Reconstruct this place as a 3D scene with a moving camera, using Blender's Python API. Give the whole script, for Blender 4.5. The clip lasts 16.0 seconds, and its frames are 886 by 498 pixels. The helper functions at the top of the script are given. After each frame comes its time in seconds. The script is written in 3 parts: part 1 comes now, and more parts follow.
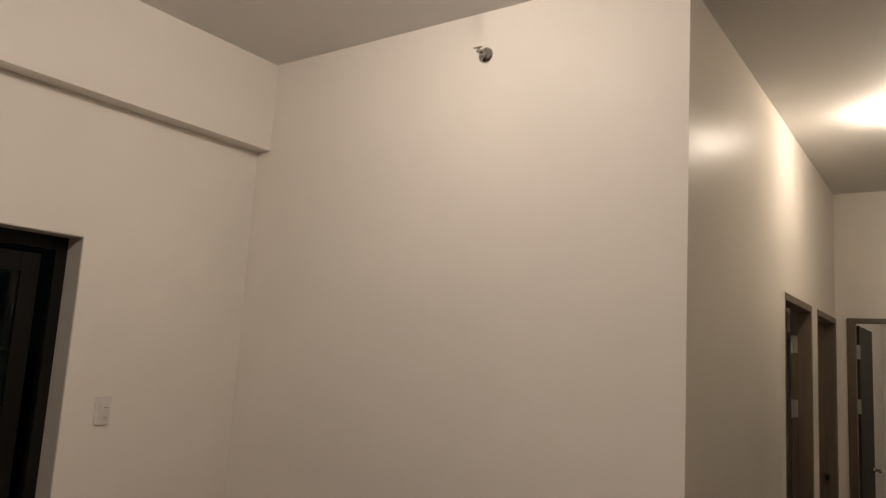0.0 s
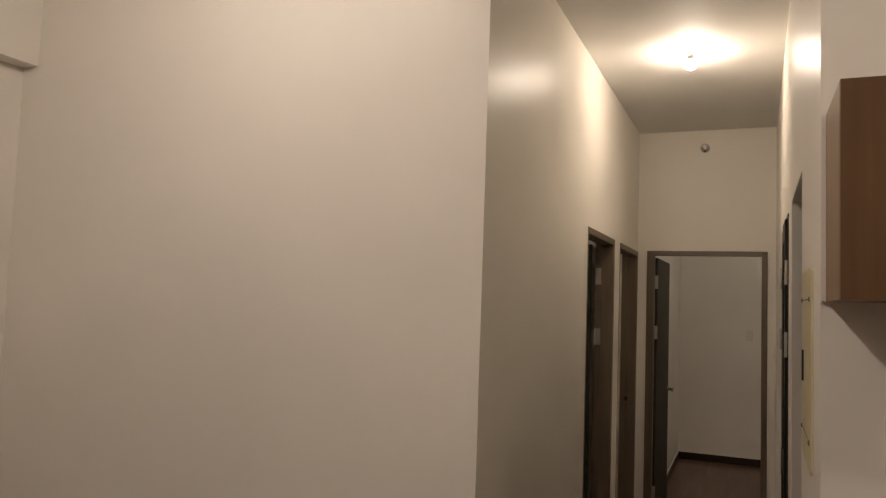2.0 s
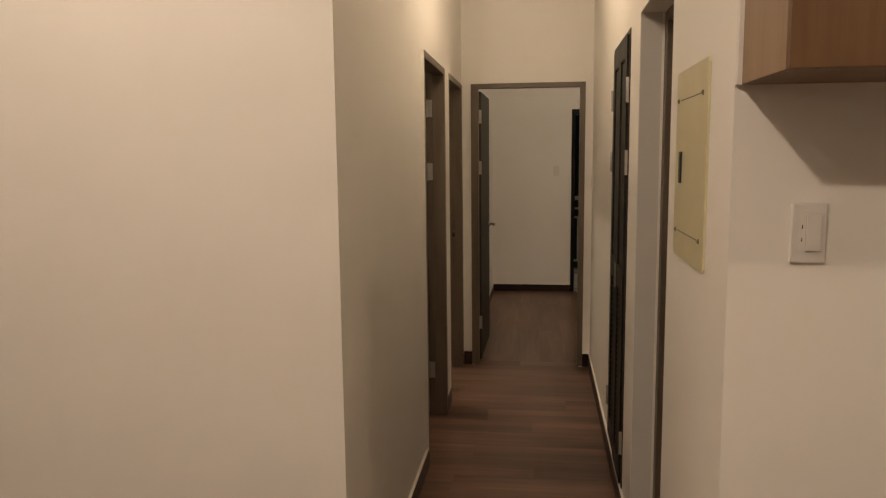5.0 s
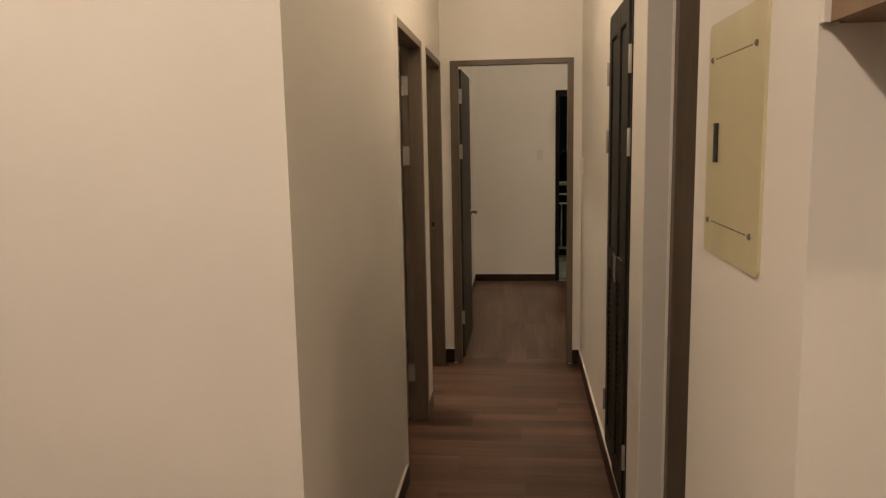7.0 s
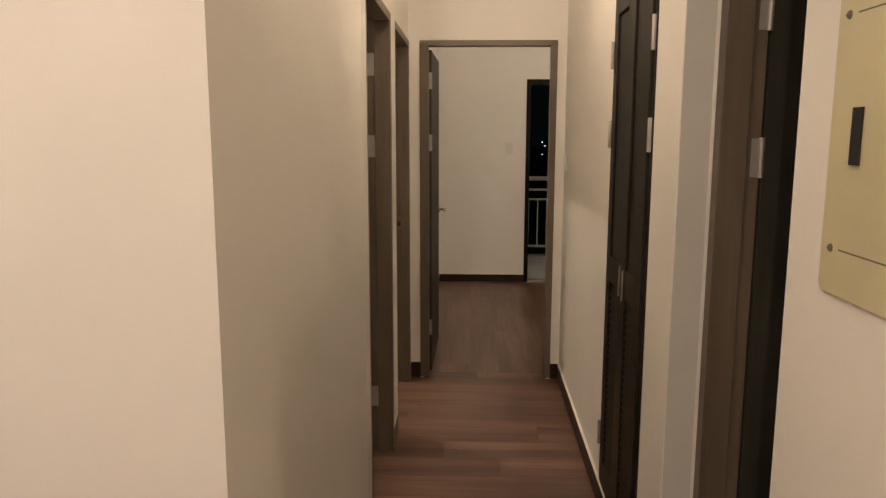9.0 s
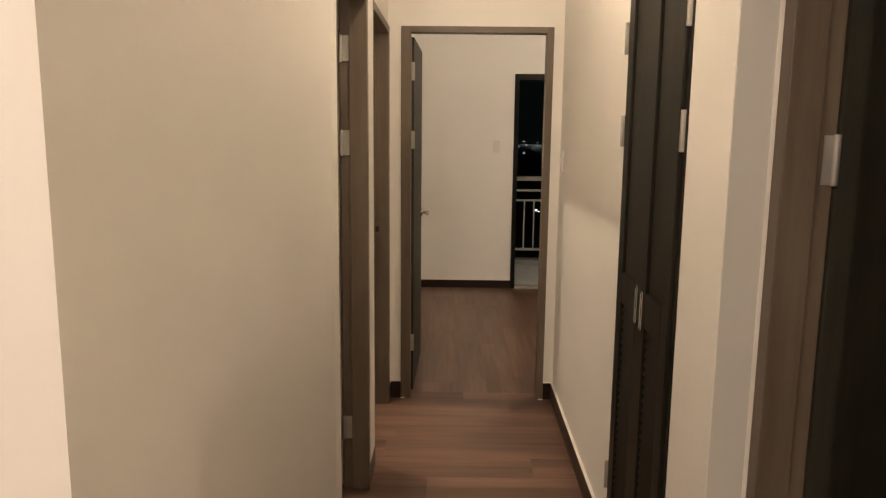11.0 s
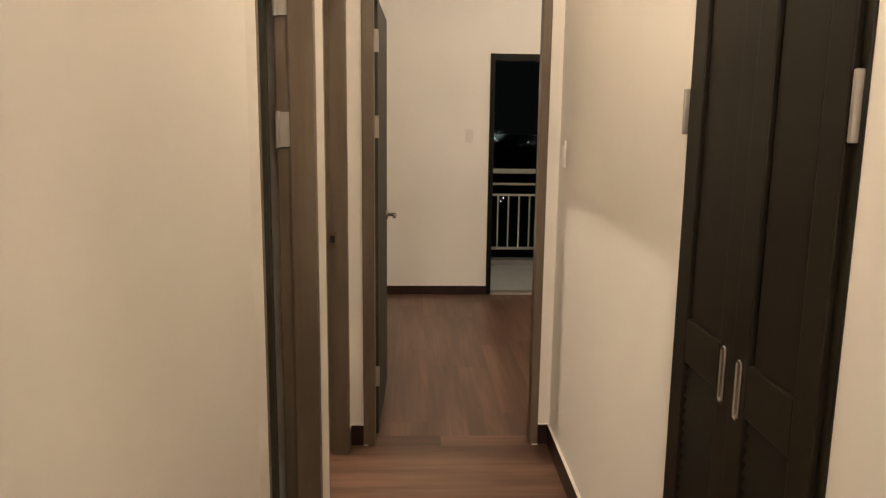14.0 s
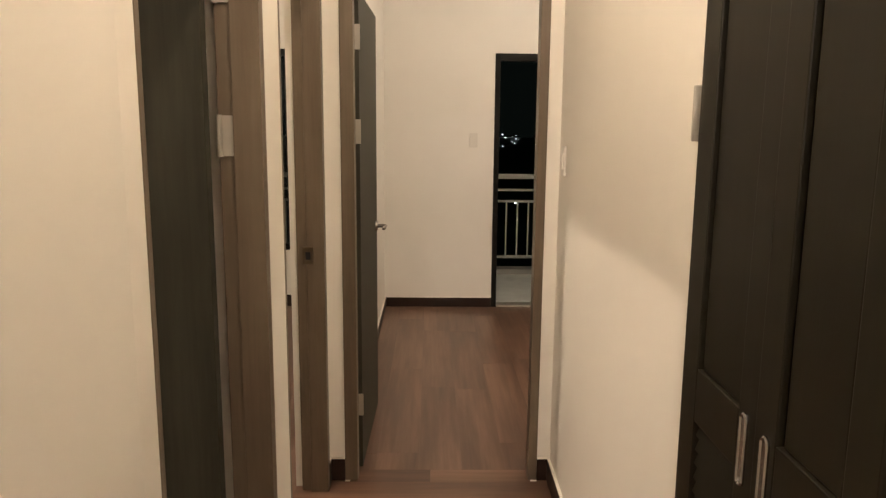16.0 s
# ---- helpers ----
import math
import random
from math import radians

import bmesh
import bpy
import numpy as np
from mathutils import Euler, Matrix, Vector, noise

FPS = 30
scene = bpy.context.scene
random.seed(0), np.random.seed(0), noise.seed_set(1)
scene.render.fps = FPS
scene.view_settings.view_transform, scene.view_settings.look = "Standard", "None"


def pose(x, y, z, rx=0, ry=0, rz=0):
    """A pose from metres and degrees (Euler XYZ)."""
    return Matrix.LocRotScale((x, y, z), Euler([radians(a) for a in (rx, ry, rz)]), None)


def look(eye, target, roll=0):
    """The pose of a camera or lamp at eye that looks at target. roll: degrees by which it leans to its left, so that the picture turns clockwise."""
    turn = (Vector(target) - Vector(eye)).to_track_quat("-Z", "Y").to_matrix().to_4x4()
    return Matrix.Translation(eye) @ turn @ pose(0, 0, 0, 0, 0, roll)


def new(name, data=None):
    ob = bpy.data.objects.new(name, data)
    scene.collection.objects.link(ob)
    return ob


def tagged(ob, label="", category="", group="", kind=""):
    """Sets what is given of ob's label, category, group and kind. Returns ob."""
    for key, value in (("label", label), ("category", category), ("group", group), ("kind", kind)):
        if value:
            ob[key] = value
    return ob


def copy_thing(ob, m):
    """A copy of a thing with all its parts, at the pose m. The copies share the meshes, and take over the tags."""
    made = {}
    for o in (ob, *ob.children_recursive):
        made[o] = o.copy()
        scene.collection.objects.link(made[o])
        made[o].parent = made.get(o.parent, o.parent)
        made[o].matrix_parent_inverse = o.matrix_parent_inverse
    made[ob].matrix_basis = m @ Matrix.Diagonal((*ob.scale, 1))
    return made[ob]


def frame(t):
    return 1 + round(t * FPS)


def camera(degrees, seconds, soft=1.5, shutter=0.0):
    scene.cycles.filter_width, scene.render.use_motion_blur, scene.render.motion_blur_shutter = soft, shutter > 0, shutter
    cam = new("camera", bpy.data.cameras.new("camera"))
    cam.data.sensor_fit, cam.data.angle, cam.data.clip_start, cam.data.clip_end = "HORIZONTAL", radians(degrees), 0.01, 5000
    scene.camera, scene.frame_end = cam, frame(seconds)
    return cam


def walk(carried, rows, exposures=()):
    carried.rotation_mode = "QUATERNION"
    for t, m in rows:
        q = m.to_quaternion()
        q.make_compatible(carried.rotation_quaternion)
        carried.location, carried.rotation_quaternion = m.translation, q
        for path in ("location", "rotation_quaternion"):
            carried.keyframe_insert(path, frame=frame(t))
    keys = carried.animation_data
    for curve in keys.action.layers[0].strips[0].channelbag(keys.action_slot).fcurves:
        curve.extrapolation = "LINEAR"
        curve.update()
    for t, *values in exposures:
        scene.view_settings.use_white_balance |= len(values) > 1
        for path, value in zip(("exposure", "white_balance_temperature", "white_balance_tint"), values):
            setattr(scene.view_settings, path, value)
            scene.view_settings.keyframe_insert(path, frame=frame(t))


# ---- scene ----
cam = camera(62.2, 16.0, soft=1.3)
PATH = [
    (0, (0.104, 0.155, 1.68), (-1.041, 1.77, 1.964), 3.4),
    (0.5, (0.121, 0.188, 1.681), (-0.91, 1.886, 1.915), 2.5),
    (1, (0.15, 0.225, 1.693), (-0.77, 1.992, 1.871), 1.9),
    (1.5, (0.156, 0.278, 1.687), (-0.686, 2.086, 1.826), 1.8),
    (2, (0.169, 0.351, 1.691), (-0.603, 2.191, 1.825), 2.0),
    (2.5, (0.17, 0.417, 1.686), (-0.457, 2.313, 1.794), 1.1),
    (3, (0.107, 0.472, 1.671), (-0.394, 2.408, 1.713), 0.0),
    (3.5, (0.031, 0.487, 1.657), (-0.413, 2.437, 1.625), -0.7),
    (4, (-0.018, 0.514, 1.635), (-0.4, 2.474, 1.524), -0.6),
    (4.5, (-0.048, 0.537, 1.608), (-0.365, 2.503, 1.417), -0.3),
    (5, (-0.071, 0.56, 1.586), (-0.32, 2.528, 1.333), -0.6),
    (7.5, (-0.152, 1.084, 1.562), (-0.31, 3.057, 1.271), -1.4),
    (8, (-0.24, 1.211, 1.563), (-0.335, 3.186, 1.263), -1.6),
    (8.5, (-0.264, 1.322, 1.551), (-0.338, 3.295, 1.231), -1.1),
    (9, (-0.236, 1.475, 1.553), (-0.308, 3.449, 1.24), 0.1),
    (9.5, (-0.212, 1.595, 1.553), (-0.279, 3.572, 1.26), 0.8),
    (12, (-0.29, 2.158, 1.532), (-0.293, 4.13, 1.198), 0.3),
    (12.5, (-0.27, 2.314, 1.531), (-0.306, 4.285, 1.194), 1.3),
    (13, (-0.326, 2.483, 1.529), (-0.352, 4.453, 1.188), 0.4),
    (13.5, (-0.353, 2.597, 1.53), (-0.321, 4.568, 1.191), -0.2),
    (14, (-0.317, 2.724, 1.519), (-0.235, 4.692, 1.176), 0.7),
    (14.5, (-0.236, 2.813, 1.532), (-0.134, 4.783, 1.198), 1.7),
    (15, (-0.189, 2.875, 1.525), (-0.085, 4.842, 1.178), 1.8),
    (15.5, (-0.181, 2.953, 1.526), (-0.103, 4.918, 1.161), 1.3),
    (16, (-0.184, 3.038, 1.523), (-0.149, 5.01, 1.188), 0.5),
]
EXPOSURES = [   # seconds, stops, kelvin, tint
    (0, 0.02, 6400, 10), (2.5, 0.08, 6650, 10), (4, 0.48, 7050, 10), (5, 0.64, 7150, 11), (7.5, 0.82, 7050, 11), (9, 1.14, 6800, 11),
    (12.5, 1.62, 6700, 10), (14, 1.70, 6700, 10), (16, 1.90, 6700, 10)]
walk(cam, [(t, look(eye, target, roll)) for t, eye, target, roll in PATH], EXPOSURES)

# ---- world: night sky, very dim ----
world = bpy.data.worlds.new("night")
world.use_nodes = True
scene.world = world
wbg = world.node_tree.nodes["Background"]
wbg.inputs["Color"].default_value = (0.010, 0.015, 0.013, 1)
wbg.inputs["Strength"].default_value = 0.05

# ---- bulbs: (name, x, y, ceiling height, strength) ----
HALL_C, LIVING_C, ROOM_C = 2.995, 3.08, 3.0
BULBS = [
    ("hall", -0.12, 4.23, HALL_C, 450, (1.0, 0.835, 0.67)),
    ("living", -0.78, -0.15, LIVING_C, 1690, (1.0, 0.845, 0.73)),
    ("dining", -1.27, 1.70, LIVING_C, 500, (1.0, 0.845, 0.73)),
    ("kitchen", 1.19, 0.70, LIVING_C, 520, (1.0, 0.845, 0.68)),
    ("bedroom", 1.0, 7.1, ROOM_C, 620, (1.0, 0.85, 0.69)),
    ("side_room", -1.75, 3.86, ROOM_C, 260, (1.0, 0.845, 0.70)),
    ("small_room", -1.75, 6.0, ROOM_C, 780, (1.0, 0.845, 0.68)),
]


# ---- materials ----
def nodes_of(name):
    m = bpy.data.materials.new(name)
    m.use_nodes = True
    t = m.node_tree
    return m, t, t.nodes["Principled BSDF"]


def ramp(t, source, stops):
    r = t.nodes.new("ShaderNodeValToRGB")
    while len(r.color_ramp.elements) < len(stops):
        r.color_ramp.elements.new(0.5)
    for e, (p, c) in zip(r.color_ramp.elements, stops):
        e.position, e.color = p, (*c, 1)
    t.links.new(source, r.inputs["Fac"])
    return r.outputs["Color"]


def noise_at(t, scale, detail=3.0, stretch=(1, 1, 1), rough=0.5, offset=None):
    c = t.nodes.new("ShaderNodeTexCoord")
    mp = t.nodes.new("ShaderNodeMapping")
    mp.inputs["Scale"].default_value = stretch
    mp.inputs["Location"].default_value = (3.71, 1.93, 0.64)
    t.links.new(c.outputs["Object"], mp.inputs["Vector"])
    if offset is not None:
        t.links.new(offset, mp.inputs["Location"])
    n = t.nodes.new("ShaderNodeTexNoise")
    n.inputs["Scale"].default_value, n.inputs["Detail"].default_value, n.inputs["Roughness"].default_value = scale, detail, rough
    t.links.new(mp.outputs["Vector"], n.inputs["Vector"])
    return n.outputs["Fac"]


def bump(t, bsdf, height, strength, distance=0.002):
    b = t.nodes.new("ShaderNodeBump")
    b.inputs["Strength"].default_value, b.inputs["Distance"].default_value = strength, distance
    t.links.new(height, b.inputs["Height"])
    t.links.new(b.outputs["Normal"], bsdf.inputs["Normal"])
    return b


def scaled(t, value, low, high):
    r = t.nodes.new("ShaderNodeMapRange")
    r.inputs["To Min"].default_value, r.inputs["To Max"].default_value = low, high
    t.links.new(value, r.inputs["Value"])
    return r.outputs["Result"]


def paint(name, colour, rough, blotch=0.03, bumpy=0.25, shine=0.5, wavy=0.0):
    m, t, b = nodes_of(name)
    b.inputs["Specular IOR Level"].default_value = shine
    big = noise_at(t, 1.3, 4)
    lo = tuple(c * (1 - blotch) for c in colour)
    hi = tuple(min(1, c * (1 + blotch)) for c in colour)
    t.links.new(ramp(t, big, [(0.3, lo), (0.7, hi)]), b.inputs["Base Color"])
    t.links.new(scaled(t, noise_at(t, 2.2, 3), rough - 0.04, rough + 0.05), b.inputs["Roughness"])
    fine = bump(t, b, noise_at(t, 140, 2), bumpy, 0.0006)
    if wavy:   # trowel marks under the paint
        t.links.new(bump(t, b, noise_at(t, 7, 3), wavy, 0.006).outputs["Normal"], fine.inputs["Normal"])
        t.links.new(fine.outputs["Normal"], b.inputs["Normal"])
    return m


def wood(name, dark, mid, light, axis, rough=0.45, grain=1.0, gloss_vary=0.06, per_object=True, shine=0.5, vary=0.07):
    """Grain stretched along the axis 'x', 'y' or 'z'."""
    m, t, b = nodes_of(name)
    b.inputs["Specular IOR Level"].default_value = shine
    offset = None
    info = t.nodes.new("ShaderNodeObjectInfo")
    if per_object:
        mul = t.nodes.new("ShaderNodeMath")
        mul.operation, mul.inputs[1].default_value = "MULTIPLY", 37.0
        t.links.new(info.outputs["Random"], mul.inputs[0])
        offset = mul.outputs[0]
    s = [9 * grain, 9 * grain, 9 * grain]
    s["xyz".index(axis)] = 0.9 * grain
    n1 = noise_at(t, 1.0, 6, s, 0.6, offset)
    s2 = [60 * grain, 60 * grain, 60 * grain]
    s2["xyz".index(axis)] = 2.5 * grain
    n2 = noise_at(t, 1.0, 3, s2, 0.6, offset)
    add = t.nodes.new("ShaderNodeMath")
    add.operation, add.inputs[1].default_value = "MULTIPLY_ADD", 0.35
    t.links.new(n2, add.inputs[0])
    t.links.new(n1, add.inputs[2])
    col = ramp(t, add.outputs[0], [(0.40, dark), (0.66, mid), (0.90, light)])
    if per_object:
        hsv = t.nodes.new("ShaderNodeHueSaturation")
        t.links.new(scaled(t, info.outputs["Random"], 1 - vary, 1 + vary), hsv.inputs["Value"])
        t.links.new(col, hsv.inputs["Color"])
        col = hsv.outputs["Color"]
    t.links.new(col, b.inputs["Base Color"])
    t.links.new(scaled(t, n1, rough - gloss_vary, rough + gloss_vary), b.inputs["Roughness"])
    bump(t, b, n2, 0.12, 0.001)
    return m


def plain(name, colour, rough, metal=0.0, vary=0.06, scale=8.0, grit=0.0, shine=0.5):
    m, t, b = nodes_of(name)
    b.inputs["Specular IOR Level"].default_value = shine
    n = noise_at(t, scale, 4)
    lo, hi = tuple(c * (1 - vary) for c in colour), tuple(min(1, c * (1 + vary)) for c in colour)
    t.links.new(ramp(t, n, [(0.3, lo), (0.7, hi)]), b.inputs["Base Color"])
    t.links.new(scaled(t, noise_at(t, scale * 2.3, 3), max(0.02, rough - 0.05), rough + 0.05), b.inputs["Roughness"])
    b.inputs["Metallic"].default_value = metal
    if grit:
        bump(t, b, noise_at(t, 220, 2), grit, 0.001)
    return m


def glow(name, colour, strength):
    m, t, b = nodes_of(name)
    b.inputs["Base Color"].default_value = (0.8, 0.8, 0.8, 1)
    b.inputs["Emission Color"].default_value = (*colour, 1)
    b.inputs["Emission Strength"].default_value = strength
    return m


WALL = paint("satin_cream_paint", (0.80, 0.76, 0.69), 0.35, shine=0.06, wavy=0.16)
WALL_IN = paint("bedroom_white_paint", (0.79, 0.755, 0.70), 0.5)
CEILING = paint("ceiling_paint", (0.76, 0.74, 0.71), 0.65, shine=0.12)
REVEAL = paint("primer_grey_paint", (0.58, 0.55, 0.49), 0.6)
FRAME = wood("brown_frame_wood", (0.100, 0.072, 0.047), (0.132, 0.097, 0.064), (0.160, 0.121, 0.082), "z", 0.42, 1.6)
FRAME_H = wood("brown_head_wood", (0.100, 0.072, 0.047), (0.132, 0.097, 0.064), (0.160, 0.121, 0.082), "y", 0.42, 1.6)
FRAME_X = wood("brown_head_wood_cross", (0.100, 0.072, 0.047), (0.132, 0.097, 0.064), (0.160, 0.121, 0.082), "x", 0.42, 1.6)
LEAF = wood("dark_door_paint", (0.031, 0.029, 0.020), (0.044, 0.041, 0.029), (0.057, 0.053, 0.039), "z", 0.55, 1.2, shine=0.16)
CLOSET = wood("espresso_lacquer", (0.0098, 0.0081, 0.0037), (0.0116, 0.0096, 0.0044), (0.0138, 0.0115, 0.0055), "z", 0.46, 1.2, shine=0.28, vary=0.0)
SKIRT = plain("dark_skirting", (0.023, 0.011, 0.007), 0.4, vary=0.15, shine=0.3)
CAULK = plain("white_caulk", (0.75, 0.70, 0.62), 0.5)
PLANK_X = wood("laminate_across", (0.044, 0.0210, 0.0130), (0.126, 0.066, 0.042), (0.225, 0.130, 0.088), "x", 0.38, 0.60, vary=0.06)
PLANK_Y = wood("laminate_along", (0.055, 0.0285, 0.019), (0.132, 0.073, 0.049), (0.222, 0.134, 0.093), "y", 0.38, 0.60, vary=0.04)
SUBFLOOR = plain("floor_gap", (0.04, 0.025, 0.018), 0.7)
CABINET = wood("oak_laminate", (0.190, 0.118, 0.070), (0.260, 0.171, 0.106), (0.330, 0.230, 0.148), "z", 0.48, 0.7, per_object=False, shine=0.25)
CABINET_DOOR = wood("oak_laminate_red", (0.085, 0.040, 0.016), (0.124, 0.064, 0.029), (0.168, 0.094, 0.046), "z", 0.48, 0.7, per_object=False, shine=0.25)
PANEL = plain("olive_cream_enamel", (0.60, 0.535, 0.330), 0.32, vary=0.04, grit=0.15, shine=0.8)
BLACK = plain("black_plastic", (0.012, 0.012, 0.012), 0.4)
SLOT = plain("slot_shadow_grey", (0.16, 0.14, 0.10), 0.7)
JOINT = plain("joint_grey", (0.50, 0.465, 0.41), 0.6)
PLASTIC = plain("white_plastic", (0.70, 0.665, 0.61), 0.32, vary=0.02)
STEEL = plain("satin_nickel", (0.46, 0.43, 0.38), 0.40, metal=0.6)
NICKEL = plain("polished_nickel", (0.42, 0.40, 0.37), 0.22, metal=1.0)
CHROME = plain("chrome", (0.50, 0.49, 0.47), 0.16, metal=1.0)
BRONZE = plain("worn_bronze", (0.20, 0.15, 0.10), 0.35, metal=0.9)
ALU = plain("dark_bronze_aluminium", (0.0064, 0.0057, 0.0042), 0.5, shine=0.15, vary=0.1)
RAIL = plain("pale_green_rail_paint", (0.50, 0.52, 0.46), 0.45)
TILE = plain("balcony_tile", (0.78, 0.79, 0.74), 0.35)
CURB = plain("balcony_curb", (0.35, 0.34, 0.31), 0.7)
GROUND = plain("dark_hillside", (0.02, 0.03, 0.02), 0.9, scale=0.02)
# wall colour with the shade of unlit rooms put into it
DARK_ROOM = paint("dimmed_wall_grey", (0.30, 0.28, 0.25), 0.5)
BULB_BASE = plain("bulb_base_plastic", (0.75, 0.73, 0.70), 0.45)
CITY = glow("city_light", (0.85, 0.95, 1.0), 1.6)
m, t, GLASS_B = nodes_of("window_glass")
GLASS = m
GLASS_B.inputs["Base Color"].default_value = (0.9, 0.95, 0.93, 1)
GLASS_B.inputs["Roughness"].default_value = 0.02
GLASS_B.inputs["IOR"].default_value = 1.2
GLASS_B.inputs["Transmission Weight"].default_value = 1.0


# ---- building helpers ----
def box(bm, x0, x1, y0, y1, z0, z1, bevel=0.0):
    r = bmesh.ops.create_cube(bm, size=1)
    vs = r["verts"]
    for v in vs:
        v.co = Vector((x0 + (v.co.x + 0.5) * (x1 - x0), y0 + (v.co.y + 0.5) * (y1 - y0), z0 + (v.co.z + 0.5) * (z1 - z0)))
    if bevel:
        es = list({e for v in vs for e in v.link_edges})
        bmesh.ops.bevel(bm, geom=es, offset=bevel, segments=2, affect="EDGES", profile=0.6)
    return bm


def cyl(bm, r0, r1, h, m, seg=24):
    """A cylinder or cone of height h along its own z, from its base at the pose m."""
    bmesh.ops.create_cone(bm, cap_ends=True, segments=seg, radius1=r0, radius2=r1, depth=h, matrix=m @ Matrix.Translation((0, 0, h / 2)))
    return bm


def lathe(bm, profile, m, seg=28):
    """Turns (radius, height) pairs round the z axis of the pose m."""
    rings = [[bm.verts.new(m @ Vector((r * math.cos(2 * math.pi * k / seg), r * math.sin(2 * math.pi * k / seg), z))) for k in range(seg)] for r, z in profile]
    for a, b in zip(rings, rings[1:]):
        for k in range(seg):
            bm.faces.new((a[k], a[(k + 1) % seg], b[(k + 1) % seg], b[k]))
    bm.faces.new(rings[0][::-1])
    bm.faces.new(rings[-1])
    return bm


def mesh_of(name, bm, material, smooth=False):
    bmesh.ops.recalc_face_normals(bm, faces=bm.faces)
    me = bpy.data.meshes.new(name)
    bm.to_mesh(me)
    bm.free()
    me.materials.append(material)
    if smooth:
        me.shade_smooth()
        me.set_sharp_from_angle(angle=radians(40))
    return me


def part(name, bm, material, parent, label="", smooth=False):
    ob = new(name, mesh_of(name, bm, material, smooth))
    ob.parent = parent
    if label:
        tagged(ob, label)
    return ob


def piece(name, bm, material, label, category, kind="structure", smooth=False):
    return tagged(new(name, mesh_of(name, bm, material, smooth)), label, category, kind=kind)


def boxes(*rows, bevel=0.0):
    bm = bmesh.new()
    for r in rows:
        box(bm, *r, bevel=bevel)
    return bm


def thing(name, label, category, m=None, group="", kind=""):
    ob = new(name)
    ob.empty_display_size = 0.05
    if m is not None:
        ob.matrix_world = m
    return tagged(ob, label, category, group, kind)


# ---- plan ----
L, R = -0.615, 0.302           # faces of the corridor's walls
YL, YR, YE = 2.547, 2.035, 6.02  # corner of the left wall, corner of the right wall, end wall
XW, XB = -2.775, -2.685         # living room's outer wall and the beam on it
YB = 9.10                      # bedroom's outer wall
T, TS = 2.10, 2.09             # tops of the end door's and the side doors' frames
# the right wall runs a little askew, opening towards the bedroom
SLANT = Matrix.Translation((R, YR, 0)) @ Matrix.Rotation(-math.atan(0.0092), 4, "Z") @ Matrix.Translation((-R, -YR, 0))


def askew(ob):
    ob.matrix_basis = SLANT @ ob.matrix_basis
    return ob


# ---- walls ----
D1, D2 = (4.12, 4.94), (5.13, 5.96)   # the side doors' openings
wall_left = piece("wall_hall_left", boxes(
    (L - 0.132, L, YL, D1[0], 0, 3.2), (L - 0.132, L, *D1, TS, 3.2), (L - 0.132, L, D1[1], D2[0], 0, 3.2),
    (L - 0.132, L, *D2, TS, 3.2), (L - 0.132, L, D2[1], YE, 0, 3.2)),
    WALL, "satin cream painted corridor wall with two door openings", "wall")
wall_living = piece("wall_living", boxes((XW - 0.15, L - 0.132, YL, YL + 0.13, 0, 3.2)), WALL, "plain satin cream painted living room wall", "wall")
BT, CT = 2.105, 2.10                  # tops of the bath door's reveal and of the closet
C0, C1 = 3.745, 4.43                  # the closet's opening
bm = boxes((R, R + 0.20, YR, 2.735, 0, 3.2), (R, R + 0.20, 2.735, 3.455, BT, 3.2), (R, R + 0.20, 3.455, C0, 0, 3.2),
           (R, R + 0.20, C0, C1, CT, 3.2), (R, R + 0.20, C0, C1, 0, 0.10), (R, R + 0.20, C1, YE + 0.13, 0, 3.2))
wall_right = askew(piece("wall_hall_right", bm, WALL, "satin cream painted corridor wall with recessed openings", "wall"))
E0, E1 = -0.545, 0.283                # the end door's opening
piece("wall_hall_end", boxes((L - 0.132, E0, YE, YE + 0.12, 0, 3.2), (E1, R + 0.06, YE, YE + 0.12, 0, 3.2), (E0, E1, YE, YE + 0.12, T, 3.2)),
      WALL, "cream painted corridor end wall over a doorway", "wall")
piece("wall_kitchen", boxes((R + 0.20, 3.3, YR, YR + 0.12, 0, 3.2)), WALL, "cream painted kitchen wall under the cabinet", "wall")
WIN_Y0, WIN_Y1, WIN_Z = -0.6, 1.716, 2.066
piece("wall_living_outer", boxes((XW - 0.15, XW, WIN_Y1, YL, 0, 3.2), (XW - 0.15, XW, -3.0, WIN_Y0, 0, 3.2), (XW - 0.15, XW, WIN_Y0, WIN_Y1, WIN_Z, 3.2)),
      WALL, "cream painted outer wall with a sliding door opening", "wall")
piece("beam", boxes((XW, XB, -3.0, YL, 2.633, 3.2)), WALL, "cream painted shallow concrete beam along the wall", "beam")
piece("wall_living_back", boxes((XW, 3.3, -3.12, -3.0, 0, 3.2)), WALL, "plain cream living room back wall", "wall")
# out of view; the dark grey is there to lower bounced light
piece("wall_kitchen_side", boxes((3.3, 3.42, -3.12, YR + 0.12, 0, 3.2)), DARK_ROOM, "unseen kitchen side wall, greyed to cut bounced light", "wall")
for x, z, w in ((-1.985, 1.172, 0.006), (-2.03, 1.128, 0.003), (-1.965, 1.185, 0.003)):
    part("paint_chip", lathe(bmesh.new(), [(w, 0), (w * 0.8, 0.0006), (w * 0.3, 0.0009)], Matrix.Translation((x, YL, z)) @ Matrix.Rotation(radians(90), 4, "X"), 7), CAULK, wall_living, "tiny chalk-white chip in the paint")
